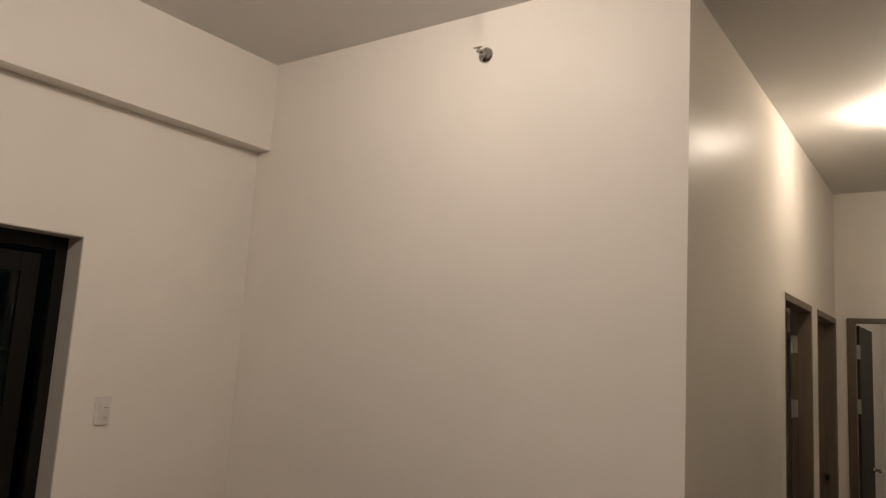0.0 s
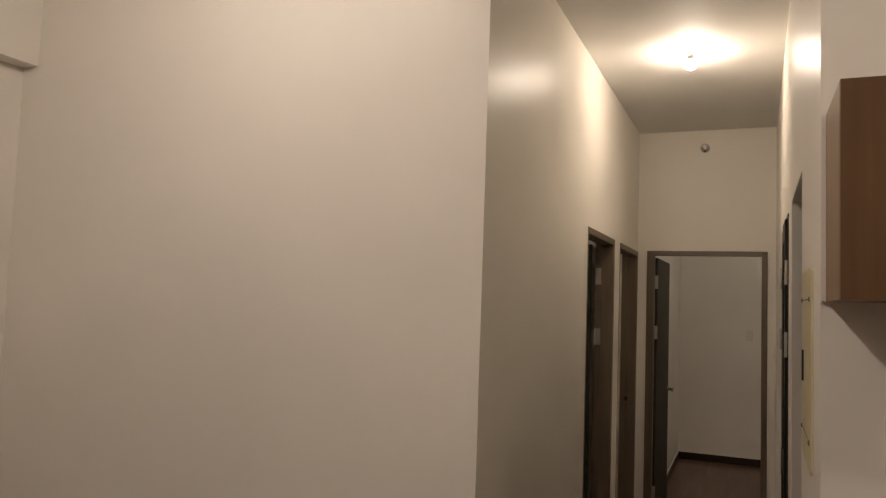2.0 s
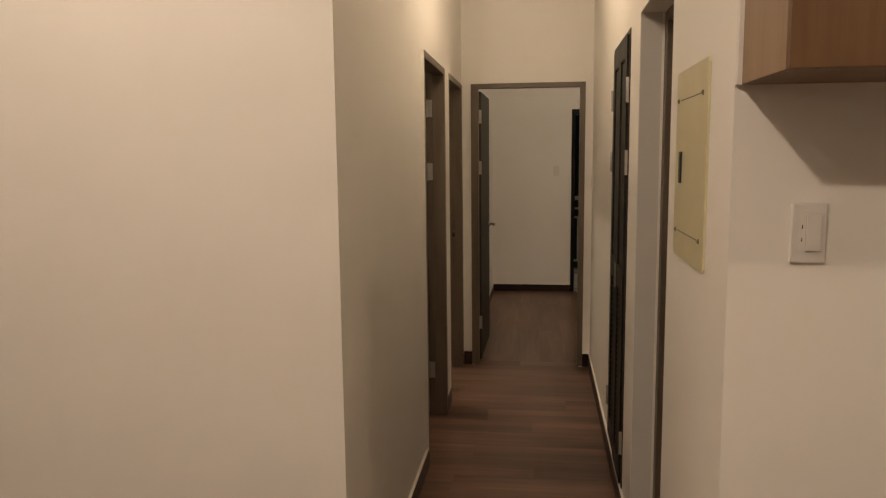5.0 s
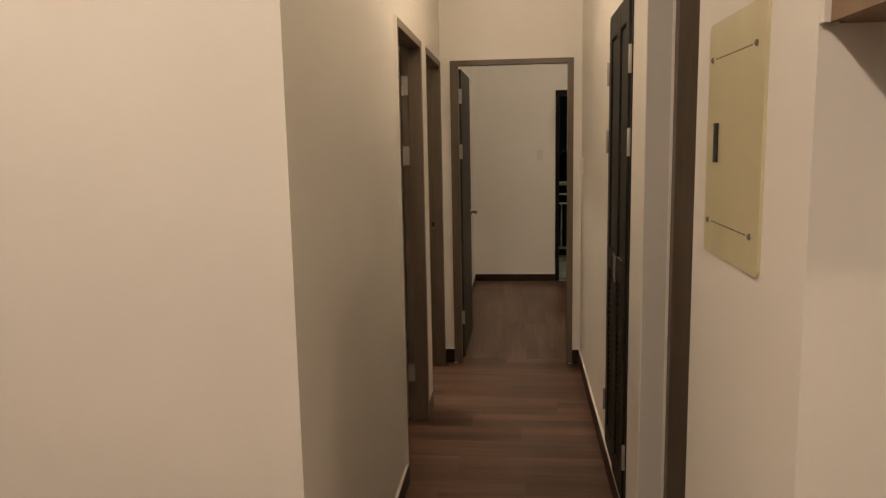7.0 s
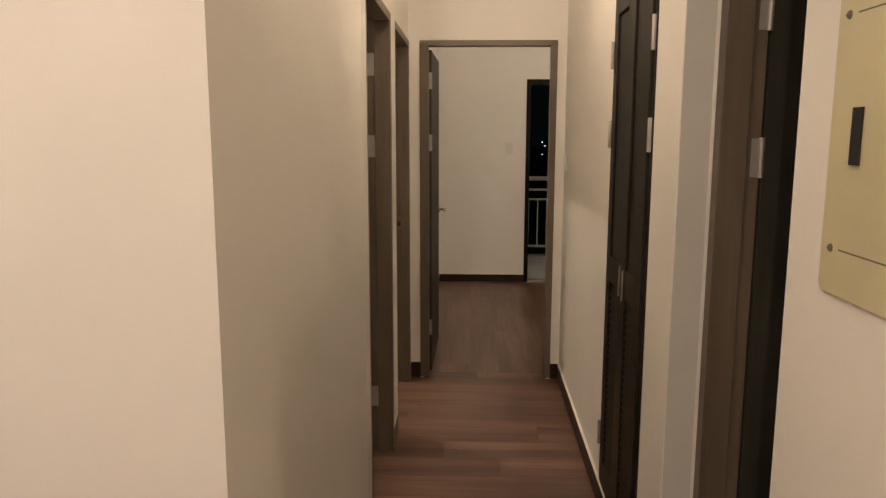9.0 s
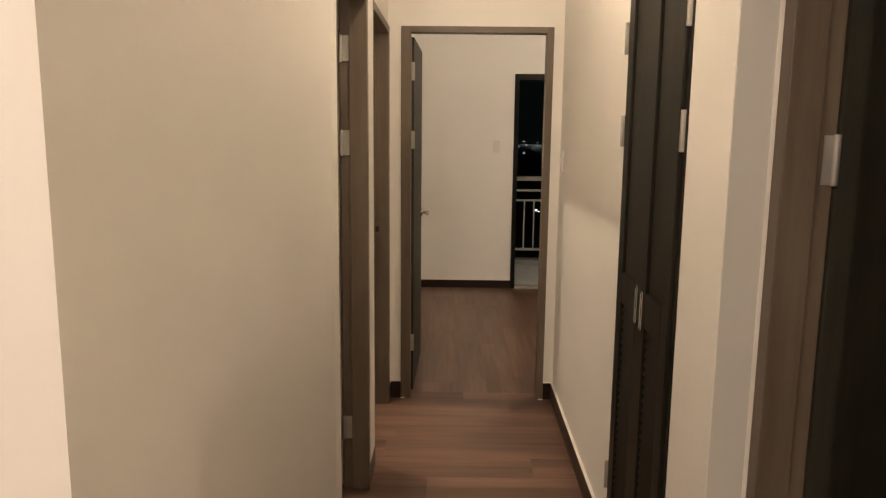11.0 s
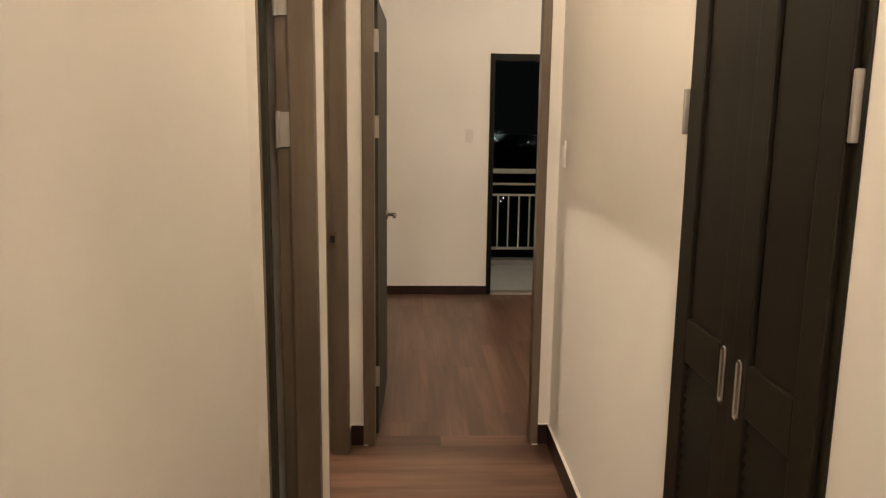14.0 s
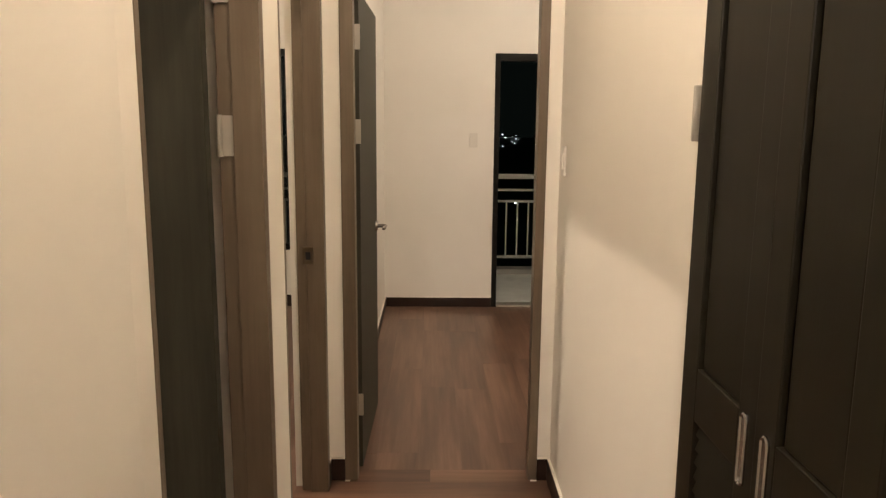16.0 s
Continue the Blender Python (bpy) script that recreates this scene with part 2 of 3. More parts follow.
# bedroom
BL = -0.565
piece("wall_bedroom_left", boxes((BL - 0.10, BL, YE + 0.12, YB, 0, 3.2)), WALL_IN, "white painted bedroom side wall", "wall")
piece("wall_bedroom_outer", boxes((-3.2, -2.6, YB, YB + 0.15, 0, 3.2), (-2.6, -1.25, YB, YB + 0.15, 0, 0.48), (-2.6, -1.25, YB, YB + 0.15, 2.106, 3.2),
      (-1.25, 0.333, YB, YB + 0.15, 0, 3.2), (0.333, 1.70, YB, YB + 0.15, 2.087, 3.2), (1.70, 3.0, YB, YB + 0.15, 0, 3.2)),
      WALL_IN, "white painted outer wall with a balcony door", "wall")
piece("wall_bedroom_right", boxes((3.0, 3.12, YE + 0.12, YB + 0.15, 0, 3.2)), WALL_IN, "plain white bedroom wall", "wall")
piece("wall_bedroom_front", boxes((R + 0.06, 3.12, YE + 0.11, YE + 0.14, 0, 3.2)), WALL_IN, "plain white bedroom wall", "wall")
# rooms behind the left wall and the bath behind the right wall
piece("wall_rooms_outer", boxes((-3.32, -3.2, YL + 0.13, YB + 0.15, 0, 3.2)), WALL_IN, "plain white room wall", "wall")
piece("wall_rooms_between", boxes((-3.2, L - 0.132, 5.0, 5.08, 0, 3.2)), WALL_IN, "plain white partition between rooms", "wall")
# the darkness of bath and closet is put into the wall colour
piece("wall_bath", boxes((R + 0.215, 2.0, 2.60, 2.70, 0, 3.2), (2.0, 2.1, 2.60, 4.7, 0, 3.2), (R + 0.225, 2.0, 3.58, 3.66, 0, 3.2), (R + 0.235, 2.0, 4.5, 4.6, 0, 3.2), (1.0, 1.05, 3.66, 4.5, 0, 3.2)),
      DARK_ROOM, "plain bathroom and closet walls, colour darkened as if unlit", "wall")

# ---- ceilings ----
piece("ceiling_living", boxes((XW - 0.15, 3.42, -3.12, YR, LIVING_C, LIVING_C + 0.1), (XW - 0.15, L - 0.132, YR, YL + 0.13, LIVING_C, LIVING_C + 0.1), (L - 0.132, R, YR, YL, LIVING_C, LIVING_C + 0.1)),
      CEILING, "plain off-white painted ceiling", "ceiling")
piece("ceiling_hall", boxes((L, R + 0.08, YL, YE, HALL_C, HALL_C + 0.15)), CEILING, "plain off-white painted corridor ceiling", "ceiling")
piece("ceiling_rooms", boxes((-3.32, L - 0.132, YL + 0.13, YE, ROOM_C, ROOM_C + 0.1), (-3.32, 3.12, YE + 0.12, YB + 0.15, ROOM_C, ROOM_C + 0.1), (R + 0.2, 2.1, 2.6, YE, 2.5, 2.6)),
      CEILING, "plain off-white painted room ceiling", "ceiling")

# ---- floors ----
floor = piece("floor", boxes((-3.4, 3.5, -3.2, YB + 0.10, -0.15, -0.009)), SUBFLOOR, "brown wood laminate floor", "floor")


# ---- skirting boards ----
def skirting(x0, x1, y0, y1, label="dark brown skirting board along the wall", h=0.098):
    ob = thing("baseboard", label, "baseboard", kind="structure")
    part("board", boxes((x0, x1, y0, y1, 0, h), bevel=0.002), SKIRT, ob)
    part("caulk", boxes((x0, x1, y0, y1, h + 0.0005, h + 0.004)), CAULK, ob, "white caulk line")
    return ob


K = 0.012
skirting(L, L + K, YL, D1[0])
skirting(L, L + K, D1[1], D2[0])
skirting(L, L + K, D2[1], YE)
skirting(L + K, E0, YE - K, YE)
askew(skirting(R - K, R, YR, 2.735))
askew(skirting(R - K, R, 3.455, YE - K - 0.002))
skirting(E1, R + 0.028, YE - K, YE)
skirting(BL + K, 0.333, YB - K, YB, "dark brown skirting board in the bedroom", 0.078)
skirting(BL, BL + K, 6.95, YB, "dark brown skirting board in the bedroom", 0.078)
skirting(-3.2, BL - 0.10, YB - K, YB, "dark brown skirting board in the small room")


# ---- door frames and doors ----
def door_frame(ob, along, a0, a1, face, depth, inward, top=T, width=0.05, head=0.038, near=None):
    """A frame in an opening a0..a1 along 'x' or 'y', from the wall's face for depth, with a rebate on the far side. inward: +1 or -1."""
    stop = 0.060
    wn = near or width
    f0 = face - inward * 0.012

    def put(name, b0, b1, d0, d1, z0, z1, mat):
        lo, hi = min(d0, d1), max(d0, d1)
        bm = boxes((b0, b1, lo, hi, z0, z1) if along == "x" else (lo, hi, b0, b1, z0, z1), bevel=0.003)
        part(name, bm, mat, ob)

    head_mat = FRAME_X if along == "x" else FRAME_H
    fs, fe = face + inward * stop, face + inward * depth
    put("jamb", a0, a0 + wn, f0, fs, 0, top, FRAME)
    put("jamb", a1 - width, a1, f0, fs, 0, top, FRAME)
    put("head", a0 + wn, a1 - width, f0, fs, top - head, top, head_mat)
    put("rebate", a0, a0 + wn - 0.014, fs, fe, 0, top, FRAME)
    put("rebate", a1 - width + 0.014, a1, fs, fe, 0, top, FRAME)
    put("head_rebate", a0 + wn - 0.014, a1 - width + 0.014, fs, fe, top - head + 0.014, top, head_mat)


def lever(parent, x, y, z, sx, sy):
    """A lever handle on a leaf that lies along local x; sy: the side on which it stands out."""
    bm = bmesh.new()
    cyl(bm, 0.026, 0.024, 0.010, pose(x, y, z, -90 * sy), 28)
    cyl(bm, 0.010, 0.010, 0.050, pose(x, y, z, -90 * sy), 16)
    part("rosette", bm, NICKEL, parent, "brushed steel rosette", True)
    bm = boxes((min(x - 0.012 * sx, x + 0.112 * sx), max(x - 0.012 * sx, x + 0.112 * sx), y + min(0.042 * sy, 0.058 * sy), y + max(0.042 * sy, 0.058 * sy), z - 0.007, z + 0.006), bevel=0.004)
    part("lever", bm, NICKEL, parent, "brushed steel lever handle", True)


def door_leaf(ob, width, height, hinge, turn, flip, thick=0.038):
    """A flush leaf: local x runs from the hinge; turn in degrees about z. flip: the side of local y to which it has its thickness."""
    leaf = part("leaf", boxes((0, width, min(0, flip * thick), max(0, flip * thick), 0.008, height), bevel=0.002), LEAF, ob, "dark brown flush door leaf, standing open")
    leaf.matrix_world = Matrix.Translation(hinge) @ Matrix.Rotation(radians(turn), 4, "Z")
    lever(leaf, width - 0.065, 0 if flip > 0 else 0.0, 1.0, -1, -flip)
    lever(leaf, width - 0.065, flip * thick, 1.0, -1, flip)
    return leaf


def hinge_plate(ob, m, width=0.042):
    """A butt hinge: plate in the local xz plane, 0.09 wide by 0.10 high, with its knuckle."""
    bm = boxes((-width, 0.0, -0.0015, 0.0015, -0.05, 0.05))
    hinge = part("hinge", bm, STEEL, ob, "brushed steel hinge plate")
    hinge.matrix_world = m
    bm = bmesh.new()
    cyl(bm, 0.008, 0.008, 0.104, pose(0, 0, -0.052), 12)
    part("hinge_pin", bm, STEEL, hinge, "steel hinge knuckle", True)


# door 1: opens into the left room, hinged on the far jamb
door_1 = thing("door_1", "brown door frame with a dark open door", "door", kind="structure")
door_frame(door_1, "y", *D1, L, 0.10, -1, top=TS, near=0.020)
door_leaf(door_1, 0.74, 2.055, (L - 0.119, D1[1] - 0.039, 0), 180 - 2, 1)
for z in (0.28, 1.49, 1.86):
    hinge_plate(door_1, Matrix.Translation((L - 0.096, D1[1] - 0.040, z)) @ Matrix.Rotation(radians(180), 4, "Z"), 0.052)
# door 2: opens into the second room, hinged on the near jamb
door_2 = thing("door_2", "brown door frame with its door swung inside", "door", kind="structure")
door_frame(door_2, "y", *D2, L, 0.10, -1, top=TS, near=0.020)
door_leaf(door_2, 0.73, 2.055, (L - 0.105, D2[0] + 0.009, 0), 182, -1)
part("plaster_patch", boxes((L - 0.124, L - 0.1015, D1[1] - 0.030, D1[1] - 0.002, 1.93, 2.052), (L - 0.19, L - 0.1015, D1[1] - 0.030, D1[1] - 0.002, 2.052, 2.062)), WALL, door_1, "pale plaster showing past the top of the door leaf")
part("strike_plate", boxes((L - 0.075, L - 0.030, D2[1] - 0.052, D2[1] - 0.049, 0.970, 1.040), bevel=0.001), BRONZE, door_2, "small worn bronze strike plate")
part("latch_hole", boxes((L - 0.062, L - 0.043, D2[1] - 0.0535, D2[1] - 0.0515, 0.990, 1.020)), BLACK, door_2, "dark latch hole")
# end door: opens into the bedroom, hinged on the left jamb
door_3 = thing("door_3", "brown door frame with a dark door open into the bedroom", "door", kind="structure")
door_frame(door_3, "x", E0, E1, YE, 0.10, 1, width=0.038, head=0.034, near=0.054)
door_leaf(door_3, 0.765, 2.055, (-0.517, YE + 0.106, 0), 89.0, -1)
for z in (0.30, 1.49, 1.87):
    hinge_plate(door_3, Matrix.Translation((-0.516, YE + 0.1045, z)) @ Matrix.Rotation(radians(180), 4, "Z"))
for x0, x1 in ((E0, E0 + 0.021), (E1 - 0.027, E1)):
    part("foot_caulk", boxes((x0, x1, YE - 0.020, YE - 0.012, 0.0, 0.004), bevel=0.001), CAULK, door_3, "white caulk at the frame's foot")
# bath door in the deep reveal of the right wall
door_4 = thing("door_4", "brown bathroom door frame set in a deep reveal", "door", kind="structure")
door_frame(door_4, "y", 2.735, 3.455, R + 0.101, 0.098, 1, top=BT)
door_leaf(door_4, 0.60, 2.055, (R + 0.205, 3.417, 0), 10, 1)
for z in (0.28, 1.49, 1.86):
    hinge_plate(door_4, Matrix.Translation((R + 0.200, 3.417, z)), 0.026)
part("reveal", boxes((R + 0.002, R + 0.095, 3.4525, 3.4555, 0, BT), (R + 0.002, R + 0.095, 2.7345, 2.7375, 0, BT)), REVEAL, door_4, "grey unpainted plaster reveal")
part("caulk", boxes((R + 0.079, R + 0.0885, 3.4495, 3.4523, 0, BT), bevel=0.001), CAULK, door_4, "white caulk bead beside the frame")
askew(door_4)

# plaster swells out to meet the frames
for door, y0, y1 in ((door_1, D1[0] - 0.042, D1[0] - 0.0005), (door_2, D1[1] + 0.001, D2[0] - 0.0005)):
    bm = boxes((L - 0.002, L + 0.011, y0, y1, 0.103, TS))
    for v in bm.verts:
        if v.co.y < y0 + 0.001 and v.co.x > L and door is door_1:
            v.co.x = L - 0.001
    part("plaster_edge", bm, WALL, door, "swollen cream plaster along the frame")

# ---- closet: two dark louvred doors ----
closet = thing("closet", "dark espresso double closet doors with louvres", "closet", kind="structure")
CX = R - 0.004
part("closet_frame", boxes((CX, CX + 0.09, C0, C0 + 0.024, 0.10, CT), (CX, CX + 0.09, C1 - 0.018, C1, 0.10, CT), (CX, CX + 0.09, C0 + 0.024, C1 - 0.018, CT - 0.018, CT), (CX, CX + 0.09, C0 + 0.024, C1 - 0.018, 0.10, 0.112), bevel=0.002), CLOSET, closet)


def closet_leaf(y0, y1, pull_y, hinge_y, proud):
    st, top = 0.068, CT - 0.022
    x0, x1 = CX - proud, CX - proud + 0.036
    leaf = part("closet_door", boxes((x0, x1, y0, y0 + st, 0.116, top), (x0, x1, y1 - st, y1, 0.116, top), (x0, x1, y0 + st, y1 - st, 1.990, top),
                (x0, x1, y0 + st, y1 - st, 0.975, 1.078), (x0, x1, y0 + st, y1 - st, 0.116, 0.215), bevel=0.003), CLOSET, closet)
    part("panel", boxes((x0 + 0.007, x1 - 0.010, y0 + st + 0.009, y1 - st - 0.009, 1.0785, 1.982), bevel=0.004), CLOSET, leaf)
    part("panel_back", boxes((x1 - 0.010, x1 - 0.004, y0 + st - 0.004, y1 - st + 0.004, 1.074, 1.994)), CLOSET, leaf)
    slat = boxes((-0.0035, 0.0035, y0 + st - 0.003, y1 - st + 0.003, -0.018, 0.018))
    me = mesh_of("slat", slat, CLOSET)
    n = 27
    for k in range(n):
        o = new("slat", me)
        o.parent = leaf
        o.matrix_world = Matrix.Translation((x0 + 0.015, 0, 0.232 + k * (0.962 - 0.232) / (n - 1))) @ Matrix.Rotation(radians(20), 4, "Y")
    bm = bmesh.new()
    n, rz, ry = 36, 0.061, 0.0125
    rings = []
    for rr, xx in ((0, x0 + 0.001), (0, x0 - 0.003), (0.0025, x0 - 0.0055), (0.0055, x0 - 0.003), (0.0055, x0 - 0.0006)):
        ring = []
        for k in range(n):
            a = 2 * math.pi * k / n
            s, c = math.sin(a), math.cos(a)
            ring.append(bm.verts.new((xx, pull_y + (ry - rr) * c, 1.019 + (rz - ry) * (1 if s >= 0 else -1) + (ry - rr) * s)))
        rings.append(ring)
    for a, b in zip(rings, rings[1:]):
        for k in range(n):
            bm.faces.new((a[k], a[(k + 1) % n], b[(k + 1) % n], b[k]))
    bm.faces.new(rings[-1])
    part("pull", bm, CHROME, leaf, "oval chrome flush pull", True)
    for z in (0.31, 1.547, 1.85):
        bm = boxes((CX - 0.012, CX + 0.004, hinge_y - 0.0048, hinge_y + 0.0048, z - 0.052, z + 0.052), bevel=0.003)
        part("closet_hinge", bm, STEEL, leaf, "steel closet hinge", True)


closet_leaf(C0 + 0.026, 4.076, 4.036, C0 + 0.013, 0.010)
closet_leaf(4.083, C1 - 0.020, 4.124, C1 + 0.004, 0.004)
askew(closet)

# ---- kitchen wall cabinet ----
cabinet = thing("wall_cabinet", "oak laminate wall cabinet hung on the kitchen wall", "cabinet")
CB, CF, CZ0, CZ1 = YR - 0.001, 1.775, 1.712, 2.092
part("filler", boxes((0.302, 0.312, CB - 0.016, CB, CZ0, CZ1)), PLASTIC, cabinet, "pale edge strip")
part("side_panel", boxes((0.310, 0.328, CF, CB - 0.017, CZ0, CZ1), bevel=0.0008), CABINET, cabinet)
part("side_panel", boxes((1.182, 1.200, CF, CB, CZ0, CZ1), bevel=0.0008), CABINET, cabinet)
part("bottom_panel", boxes((0.328, 1.182, CF, CB, CZ0, CZ0 + 0.018)), CABINET, cabinet)
part("top_panel", boxes((0.328, 1.182, CF, CB, CZ1 - 0.018, CZ1)), CABINET, cabinet)
part("back_panel", boxes((0.328, 1.182, CB - 0.006, CB, CZ0 + 0.018, CZ1 - 0.018)), CABINET, cabinet)
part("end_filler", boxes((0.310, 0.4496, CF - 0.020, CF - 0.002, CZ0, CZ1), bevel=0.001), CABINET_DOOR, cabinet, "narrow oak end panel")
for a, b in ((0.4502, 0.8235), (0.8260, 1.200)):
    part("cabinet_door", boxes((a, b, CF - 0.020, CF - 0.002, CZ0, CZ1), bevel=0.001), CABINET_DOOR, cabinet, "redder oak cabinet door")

# ---- electrical panel on the corridor wall ----
panel = thing("breaker_panel", "olive cream metal breaker panel set in the wall", "electrical panel")
PY0, PY1, PZ0, PZ1 = 2.235, 2.605, 1.318, 1.792
bm = boxes((R - 0.006, R - 0.0005, PY0, PY1, PZ0, PZ1))
es = [e for e in bm.edges if abs(e.verts[0].co.x - e.verts[1].co.x) > 0.003]
bmesh.ops.bevel(bm, geom=es, offset=0.014, segments=5, affect="EDGES", profile=0.5)
cover = part("cover", bm, PANEL, panel)
for z in (1.719, 1.385):
    part("seam", boxes((R - 0.0064, R - 0.005, 2.306, 2.551, z - 0.0012, z + 0.0012)), SLOT, cover, "thin dark lid seam")
    for y in (2.283, 2.575):
        bm = bmesh.new()
        cyl(bm, 0.0065, 0.005, 0.003, pose(R - 0.006, y, z, 0, -90), 16)
        box(bm, R - 0.0102, R - 0.0088, y - 0.005, y + 0.005, z - 0.0008, z + 0.0008)
        part("screw", bm, SLOT, cover, "slotted cover screw", True)
part("latch", boxes((R - 0.0105, R - 0.0062, 2.512, 2.537, 1.509, 1.589), bevel=0.001), BLACK, cover, "black plastic latch strip")
askew(panel)


# ---- switches and outlets: plate in the local xz plane, standing out along -y ----
def plate(name, label, category, m, rockers, joint=False):
    ob = thing(name, label, category, m)
    part("plate", boxes((-0.0325, 0.0325, -0.010, 0, -0.0575, 0.0575), bevel=0.003), PLASTIC, ob).matrix_local = Matrix()
    insert = part("insert", boxes((-0.0175, 0.0175, -0.0112, -0.010, -0.034, 0.034)), PLASTIC, ob)
    for x0, x1, z0, z1, tilt in rockers:
        if joint:
            part("rocker_gap", boxes((x0 - 0.0012, x1 + 0.0012, -0.0118, -0.011, z0 - 0.0012, z1 + 0.0012)), JOINT, insert, "grey joint round the rocker")
        part("rocker", boxes((x0, x1, -0.0155, -0.011, z0, z1), bevel=0.001), PLASTIC, insert)
    return ob


ob = plate("wall_outlet", "white plastic outlet plate below the cabinet", "outlet", pose(0.446, YR, 1.432), [(-0.006, 0.0205, -0.034, 0.036, 0)], True)
for z in (0.012, -0.013):
    part("slot", boxes((-0.0142, -0.0125, -0.0118, -0.0108, z - 0.0035, z + 0.0035)), BLACK, ob)
ob = plate("light_switch", "white two-gang light switch by the sliding door", "switch", pose(XW, 1.879, 1.373, 0, 0, 90), [(-0.0165, 0.0165, 0.001, 0.033, 0), (-0.0165, 0.0165, -0.033, -0.001, 0)])
for z in (0.012, -0.026):
    part("slot", boxes((-0.002, 0.016, -0.0162, -0.0154, z - 0.0012, z + 0.0012)), SLOT, ob)
plate("light_switch", "white light switch on the bedroom wall", "switch", pose(0.165, YB, 1.397), [(-0.0165, 0.0165, -0.033, 0.033, 0)])
askew(plate("light_switch", "white light switch on the corridor wall near the bedroom", "switch", pose(R, 5.90, 1.386, 0, 0, -90), [(-0.0165, 0.0165, -0.033, 0.033, 0)]))


# ---- sidewall sprinklers ----
def sprinkler(m, label):
    ob = thing("sprinkler", label, "sprinkler", m, "sidewall sprinklers")
    bm = lathe(bmesh.new(), [(0.034, 0), (0.0335, 0.003), (0.027, 0.010), (0.017, 0.013), (0.016, 0.014)], Matrix.Rotation(radians(90), 4, "X"))
    part("escutcheon", bm, CHROME, ob, "polished chrome escutcheon", True)
    bm = bmesh.new()
    cyl(bm, 0.011, 0.010, 0.020, pose(0, -0.012, 0, 90), 16)
    box(bm, -0.013, -0.009, -0.050, -0.028, -0.003, 0.003)
    box(bm, 0.009, 0.013, -0.050, -0.028, -0.003, 0.003)
    box(bm, -0.013, 0.013, -0.054, -0.049, -0.004, 0.004)
    frame_part = part("frame", bm, STEEL, ob)
    bm = bmesh.new()
    cyl(bm, 0.003, 0.003, 0.022, pose(0, -0.029, 0, 90), 10)
    part("glass_bulb", bm, SKIRT, frame_part, "dark red sprinkler bulb", True)
    bm = boxes((-0.018, 0.018, -0.062, -0.054, 0.010, 0.012), (-0.004, 0.004, -0.060, -0.053, -0.010, 0.012))
    for k in range(5):
        box(bm, -0.018 + k * 0.0085, -0.014 + k * 0.0085, -0.070, -0.060, 0.008, 0.011)
    part("deflector", bm, STEEL, frame_part, "toothed steel deflector")
    return ob


first = sprinkler(pose(-1.436, YL, 2.892), "small chrome sidewall sprinkler high on the wall")
copy_thing(first, pose(-0.142, YE, 2.862))


# ---- bare bulbs in ceiling sockets ----
def bulb(name, x, y, c, strength, colour):
    ob = thing("ceiling_bulb", "lit white bulb in a round ceiling socket", "ceiling lamp", pose(x, y, c), "ceiling bulbs")
    part("socket", lathe(bmesh.new(), [(0.036, 0), (0.035, -0.010), (0.024, -0.016), (0.017, -0.026), (0.0165, -0.029)], Matrix()), BULB_BASE, ob, "white round socket", True)
    housing = part("housing", lathe(bmesh.new(), [(0.0155, -0.0295), (0.020, -0.037), (0.0262, -0.046), (0.0260, -0.0465)], Matrix()), BULB_BASE, ob, "white plastic bulb housing", True)
    part("globe", lathe(bmesh.new(), [(0.0255, -0.0468), (0.028, -0.052), (0.030, -0.062), (0.028, -0.074), (0.022, -0.084), (0.012, -0.0905), (0.002, -0.0925)], Matrix()), glow("bulb_" + name, colour, strength), housing, "glowing bulb globe", True)
    return ob


for row in BULBS:
    bulb(*row)

# ---- sliding door of the living room ----
slide = thing("sliding_door", "dark bronze sliding door in the outer wall, closed", "sliding door", kind="structure")
sx0, sx1 = XW - 0.15, XW - 0.11
part("door_frame", boxes((sx0, sx1, WIN_Y1 - 0.05, WIN_Y1, 0, WIN_Z), (sx0, sx1, WIN_Y0, WIN_Y0 + 0.05, 0, WIN_Z), (sx0, sx1, WIN_Y0 + 0.05, WIN_Y1 - 0.05, WIN_Z - 0.06, WIN_Z), (sx0, sx1, WIN_Y0 + 0.05, WIN_Y1 - 0.05, 0, 0.04), bevel=0.002), ALU, slide)
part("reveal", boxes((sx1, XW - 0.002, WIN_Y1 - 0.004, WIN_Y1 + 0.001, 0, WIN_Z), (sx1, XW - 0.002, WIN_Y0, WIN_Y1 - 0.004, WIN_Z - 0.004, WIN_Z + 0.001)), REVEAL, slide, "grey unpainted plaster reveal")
for y0, y1, dx in ((0.52, 1.62, 0.004), (-0.55, 0.57, 0.022)):
    part("sash", boxes((sx0 + dx, sx0 + dx + 0.016, y0, y0 + 0.07, 0.04, 1.985), (sx0 + dx, sx0 + dx + 0.016, y1 - 0.07, y1, 0.04, 1.985), (sx0 + dx, sx0 + dx + 0.016, y0 + 0.07, y1 - 0.07, 1.91, 1.985), (sx0 + dx, sx0 + dx + 0.016, y0 + 0.07, y1 - 0.07, 0.04, 0.13), bevel=0.002), ALU, slide)
    part("pane", boxes((sx0 + dx + 0.005, sx0 + dx + 0.011, y0 + 0.07, y1 - 0.07, 0.13, 1.91)), GLASS, slide)

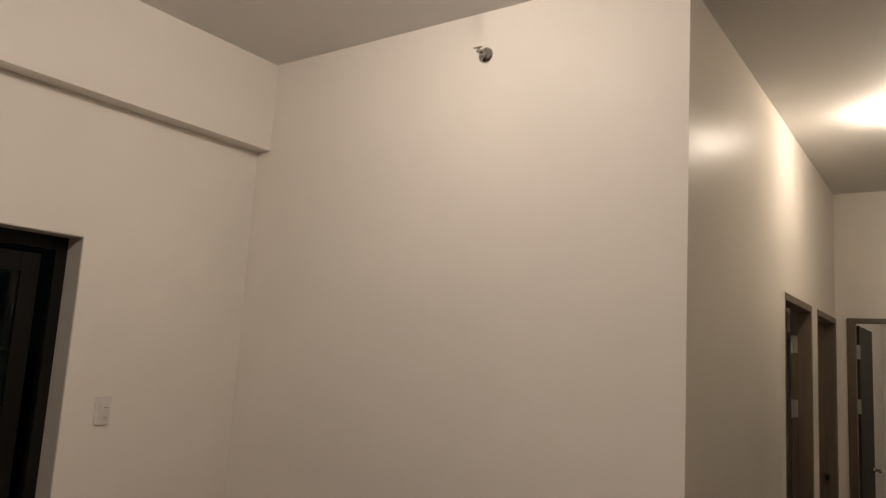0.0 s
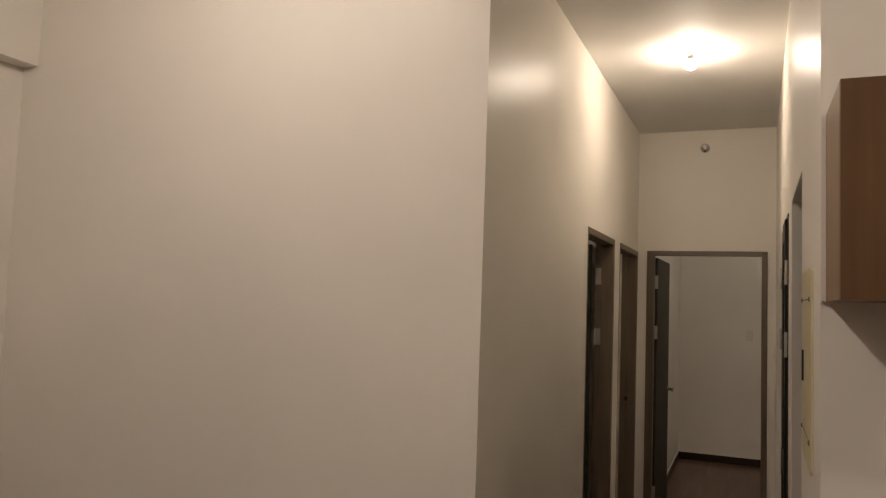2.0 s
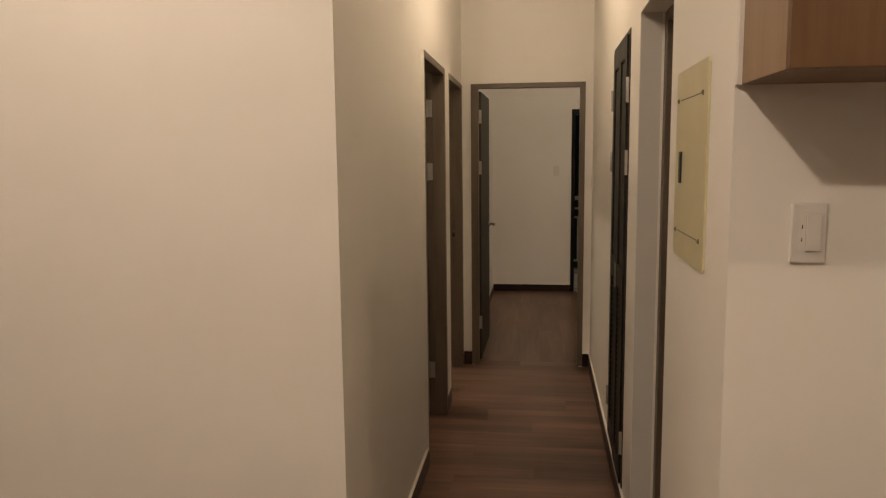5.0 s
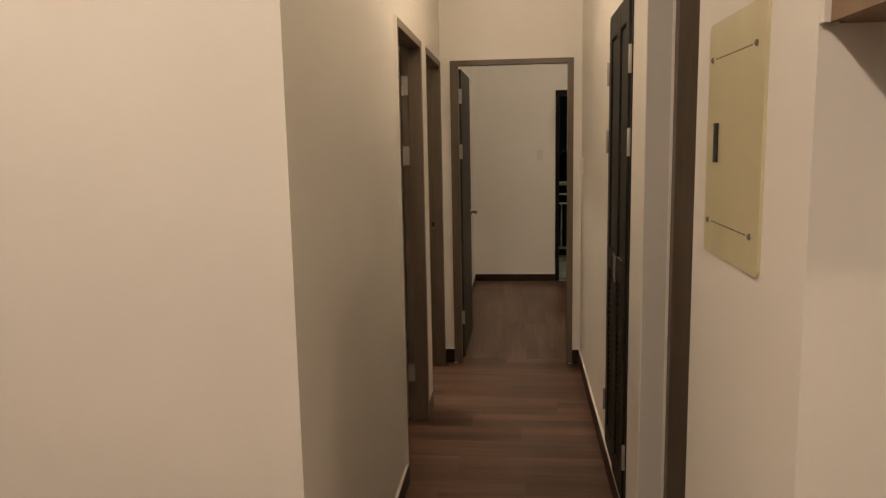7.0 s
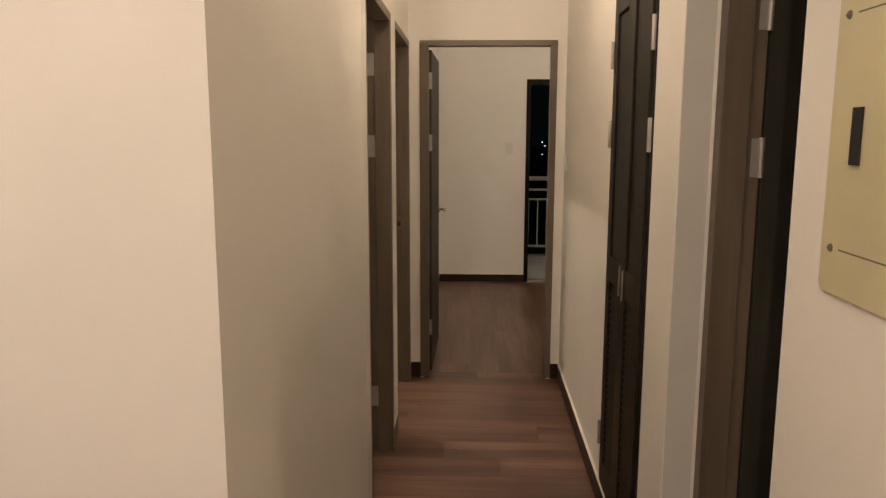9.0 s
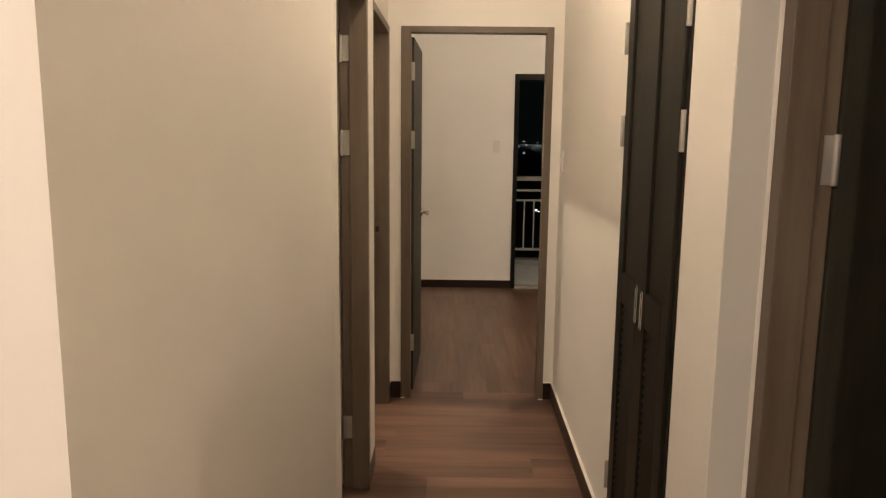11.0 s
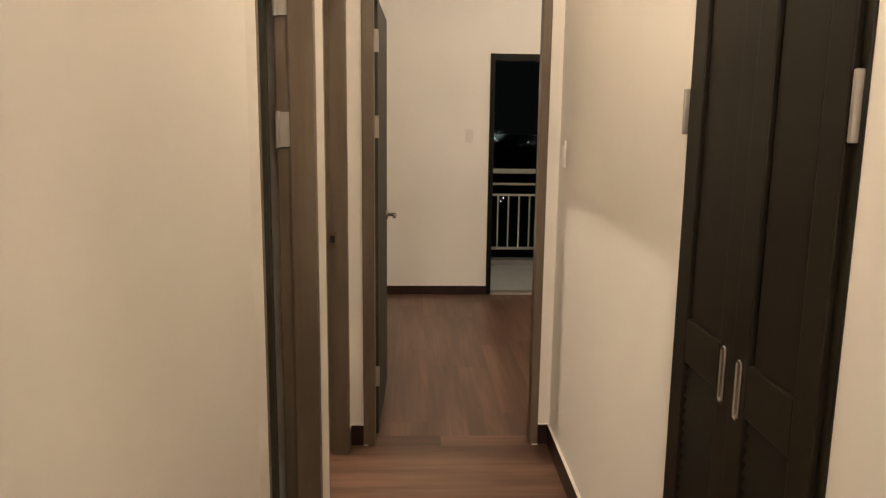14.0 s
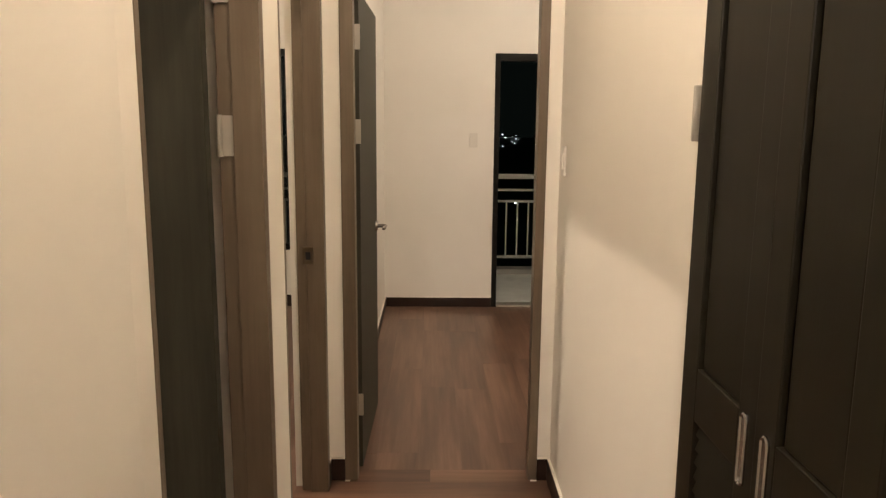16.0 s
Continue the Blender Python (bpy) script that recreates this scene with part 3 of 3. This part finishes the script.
# ---- balcony door, small room window, balcony ----
bal = thing("balcony_door", "dark bronze balcony door frame, slid open", "sliding door", kind="structure")
part("door_frame", boxes((0.333, 0.375, YB - 0.012, YB + 0.10, 0, 2.087), (1.658, 1.70, YB - 0.012, YB + 0.10, 0, 2.087), (0.375, 1.658, YB - 0.012, YB + 0.10, 2.029, 2.087), bevel=0.002), ALU, bal)
part("sill", boxes((0.375, 1.658, YB - 0.01, YB + 0.10, -0.02, 0.016), bevel=0.002), STEEL, bal, "metal door sill track")
part("sash", boxes((1.02, 1.08, YB + 0.04, YB + 0.07, 0.018, 2.02), (1.598, 1.656, YB + 0.04, YB + 0.07, 0.018, 2.02), (1.08, 1.598, YB + 0.04, YB + 0.07, 1.95, 2.02), (1.08, 1.598, YB + 0.04, YB + 0.07, 0.018, 0.10), bevel=0.002), ALU, bal)
part("pane", boxes((1.08, 1.598, YB + 0.052, YB + 0.058, 0.10, 1.95)), GLASS, bal)
win = thing("window_1", "dark window of the small room at night", "window", kind="structure")
part("window_frame", boxes((-2.6, -2.55, YB - 0.004, YB + 0.06, 0.48, 2.106), (-1.36, -1.25, YB - 0.004, YB + 0.06, 0.48, 2.106), (-2.55, -1.30, YB - 0.004, YB + 0.06, 2.056, 2.106), (-2.55, -1.30, YB - 0.004, YB + 0.06, 0.48, 0.53), bevel=0.002), ALU, win)
part("pane", boxes((-2.55, -1.30, YB + 0.03, YB + 0.036, 0.53, 2.056)), GLASS, win)
piece("balcony_floor", boxes((-3.3, 3.2, YB + 0.151, 11.0, -0.20, -0.032)), TILE, "pale tiled balcony floor", "balcony floor")
piece("balcony_curb", boxes((-3.3, 3.2, 10.62, 10.80, -0.20, 0.02)), CURB, "low grey concrete balcony curb", "curb")
rail = thing("balcony_railing", "pale painted steel balcony railing with upright bars", "railing", kind="structure")
RY = 10.86
part("top_rail", boxes((-3.3, 3.2, RY - 0.03, RY + 0.03, 0.957, 1.008), bevel=0.006), RAIL, rail)
part("mid_rail", boxes((-3.3, 3.2, RY - 0.015, RY + 0.015, 0.826, 0.852), bevel=0.003), RAIL, rail)
part("bar_rail", boxes((-3.3, 3.2, RY - 0.015, RY + 0.015, 0.706, 0.730), bevel=0.003), RAIL, rail)
part("bottom_rail", boxes((-3.3, 3.2, RY - 0.015, RY + 0.015, 0.100, 0.130), bevel=0.003), RAIL, rail)
me = mesh_of("bar", boxes((-0.008, 0.008, -0.008, 0.008, 0.130, 0.706)), RAIL)
for k in range(56):
    o = new("bar", me)
    o.parent = rail
    o.location = (0.512 + (k - 32) * 0.118, RY, 0)
me = mesh_of("post", boxes((-0.022, 0.022, -0.022, 0.022, -0.2, 0.957), bevel=0.003), RAIL)
for x in (-3.2, -1.6, -0.05, 1.52, 3.1):
    o = new("post", me)
    o.parent = rail
    o.location = (x, RY, 0)

# ---- the town at night ----
piece("ground", boxes((-1500, 1500, 11.5, 2500, -40.2, -40)), GROUND, "dark hillside and valley at night", "ground")
rng = random.Random(7)
me = mesh_of("lamp_head", lathe(bmesh.new(), [(0.02, -0.4), (0.28, -0.28), (0.4, 0), (0.28, 0.28), (0.02, 0.4)], Matrix(), 8), CITY)
lights = thing("town_lights", "scattered white street lights of a distant town", "town lights", kind="stuff")
for k in range(30):
    o = new("lamp_head", me)
    o.parent = lights
    s = rng.choice((0.14, 0.18, 0.22, 0.3, 0.4))
    o.matrix_world = Matrix.Translation((rng.uniform(20, 62), 300 + rng.uniform(0, 40), rng.gauss(-5.5, 2.3))) @ Matrix.Scale(s, 4)
for x, z, s in ((34.3, -29.8, 1.0), (36.5, -29.0, 0.6), (35.4, -30.4, 0.5), (28.6, -2.2, 0.5), (29.6, -3.6, 0.4)):
    o = new("lamp_head", me)
    o.parent = lights
    o.matrix_world = Matrix.Translation((x, 300, z)) @ Matrix.Scale(s, 4)

# ---- floor planks ----
def planks(x0, x1, y0, y1, along, width, length, mat, seed, parent):
    r = random.Random(seed)
    cache = {}
    a0, a1, b0, b1 = (x0, x1, y0, y1) if along == "x" else (y0, y1, x0, x1)
    b = b0
    while b < b1 - 0.005:
        w = min(width, b1 - b)
        a = a0 - r.uniform(0.1, length * 0.9)
        while a < a1:
            s, e = max(a, a0), min(a + length, a1)
            if e - s > 0.01:
                key = (round(e - s, 3), round(w, 3))
                if key not in cache:
                    l = e - s
                    g = 0.0
                    bm = boxes((-l / 2 + g, l / 2 - g, -w / 2 + g, w / 2 - g, -0.009, 0.0) if along == "x" else (-w / 2 + g, w / 2 - g, -l / 2 + g, l / 2 - g, -0.009, 0.0))
                    es = [q for q in bm.edges if q.verts[0].co.z > -0.001 and q.verts[1].co.z > -0.001]
                    bmesh.ops.bevel(bm, geom=es, offset=0.0003, segments=1, affect="EDGES")
                    cache[key] = mesh_of("plank", bm, mat)
                o = new("plank", cache[key])
                o.parent = parent
                c = ((s + e) / 2, b + w / 2)
                o.location = (c[0], c[1], 0) if along == "x" else (c[1], c[0], 0)
            a += length
        b += width


planks(L - 0.132, R + 0.11, 1.9, YE + 0.09, "x", 0.195, 1.2, PLANK_X, 1, floor)
planks(-0.62, 1.8, YE + 0.09, YB + 0.0, "y", 0.195, 1.2, PLANK_Y, 2, floor)
planks(-2.0, L - 0.132, 5.1, YB, "y", 0.195, 1.2, PLANK_Y, 3, floor)
rest = piece("living_floor", boxes((XW - 0.1, 3.3, -3.0, 1.9, -0.009, 0.0), (R + 0.20, 3.3, 1.9, YR, -0.009, 0.0), (XW, L - 0.132, 1.9, YL, -0.009, 0.0), (-3.2, L - 0.132, YL + 0.13, 5.0, -0.009, 0.0), (R + 0.11, 2.0, 2.7, 4.5, -0.009, 0.0), (1.8, 3.0, YE + 0.14, YB, -0.009, 0.0), (-3.2, -2.0, 5.1, YB, -0.009, 0.0)), PLANK_X, "brown wood laminate floor of the living room", "floor")
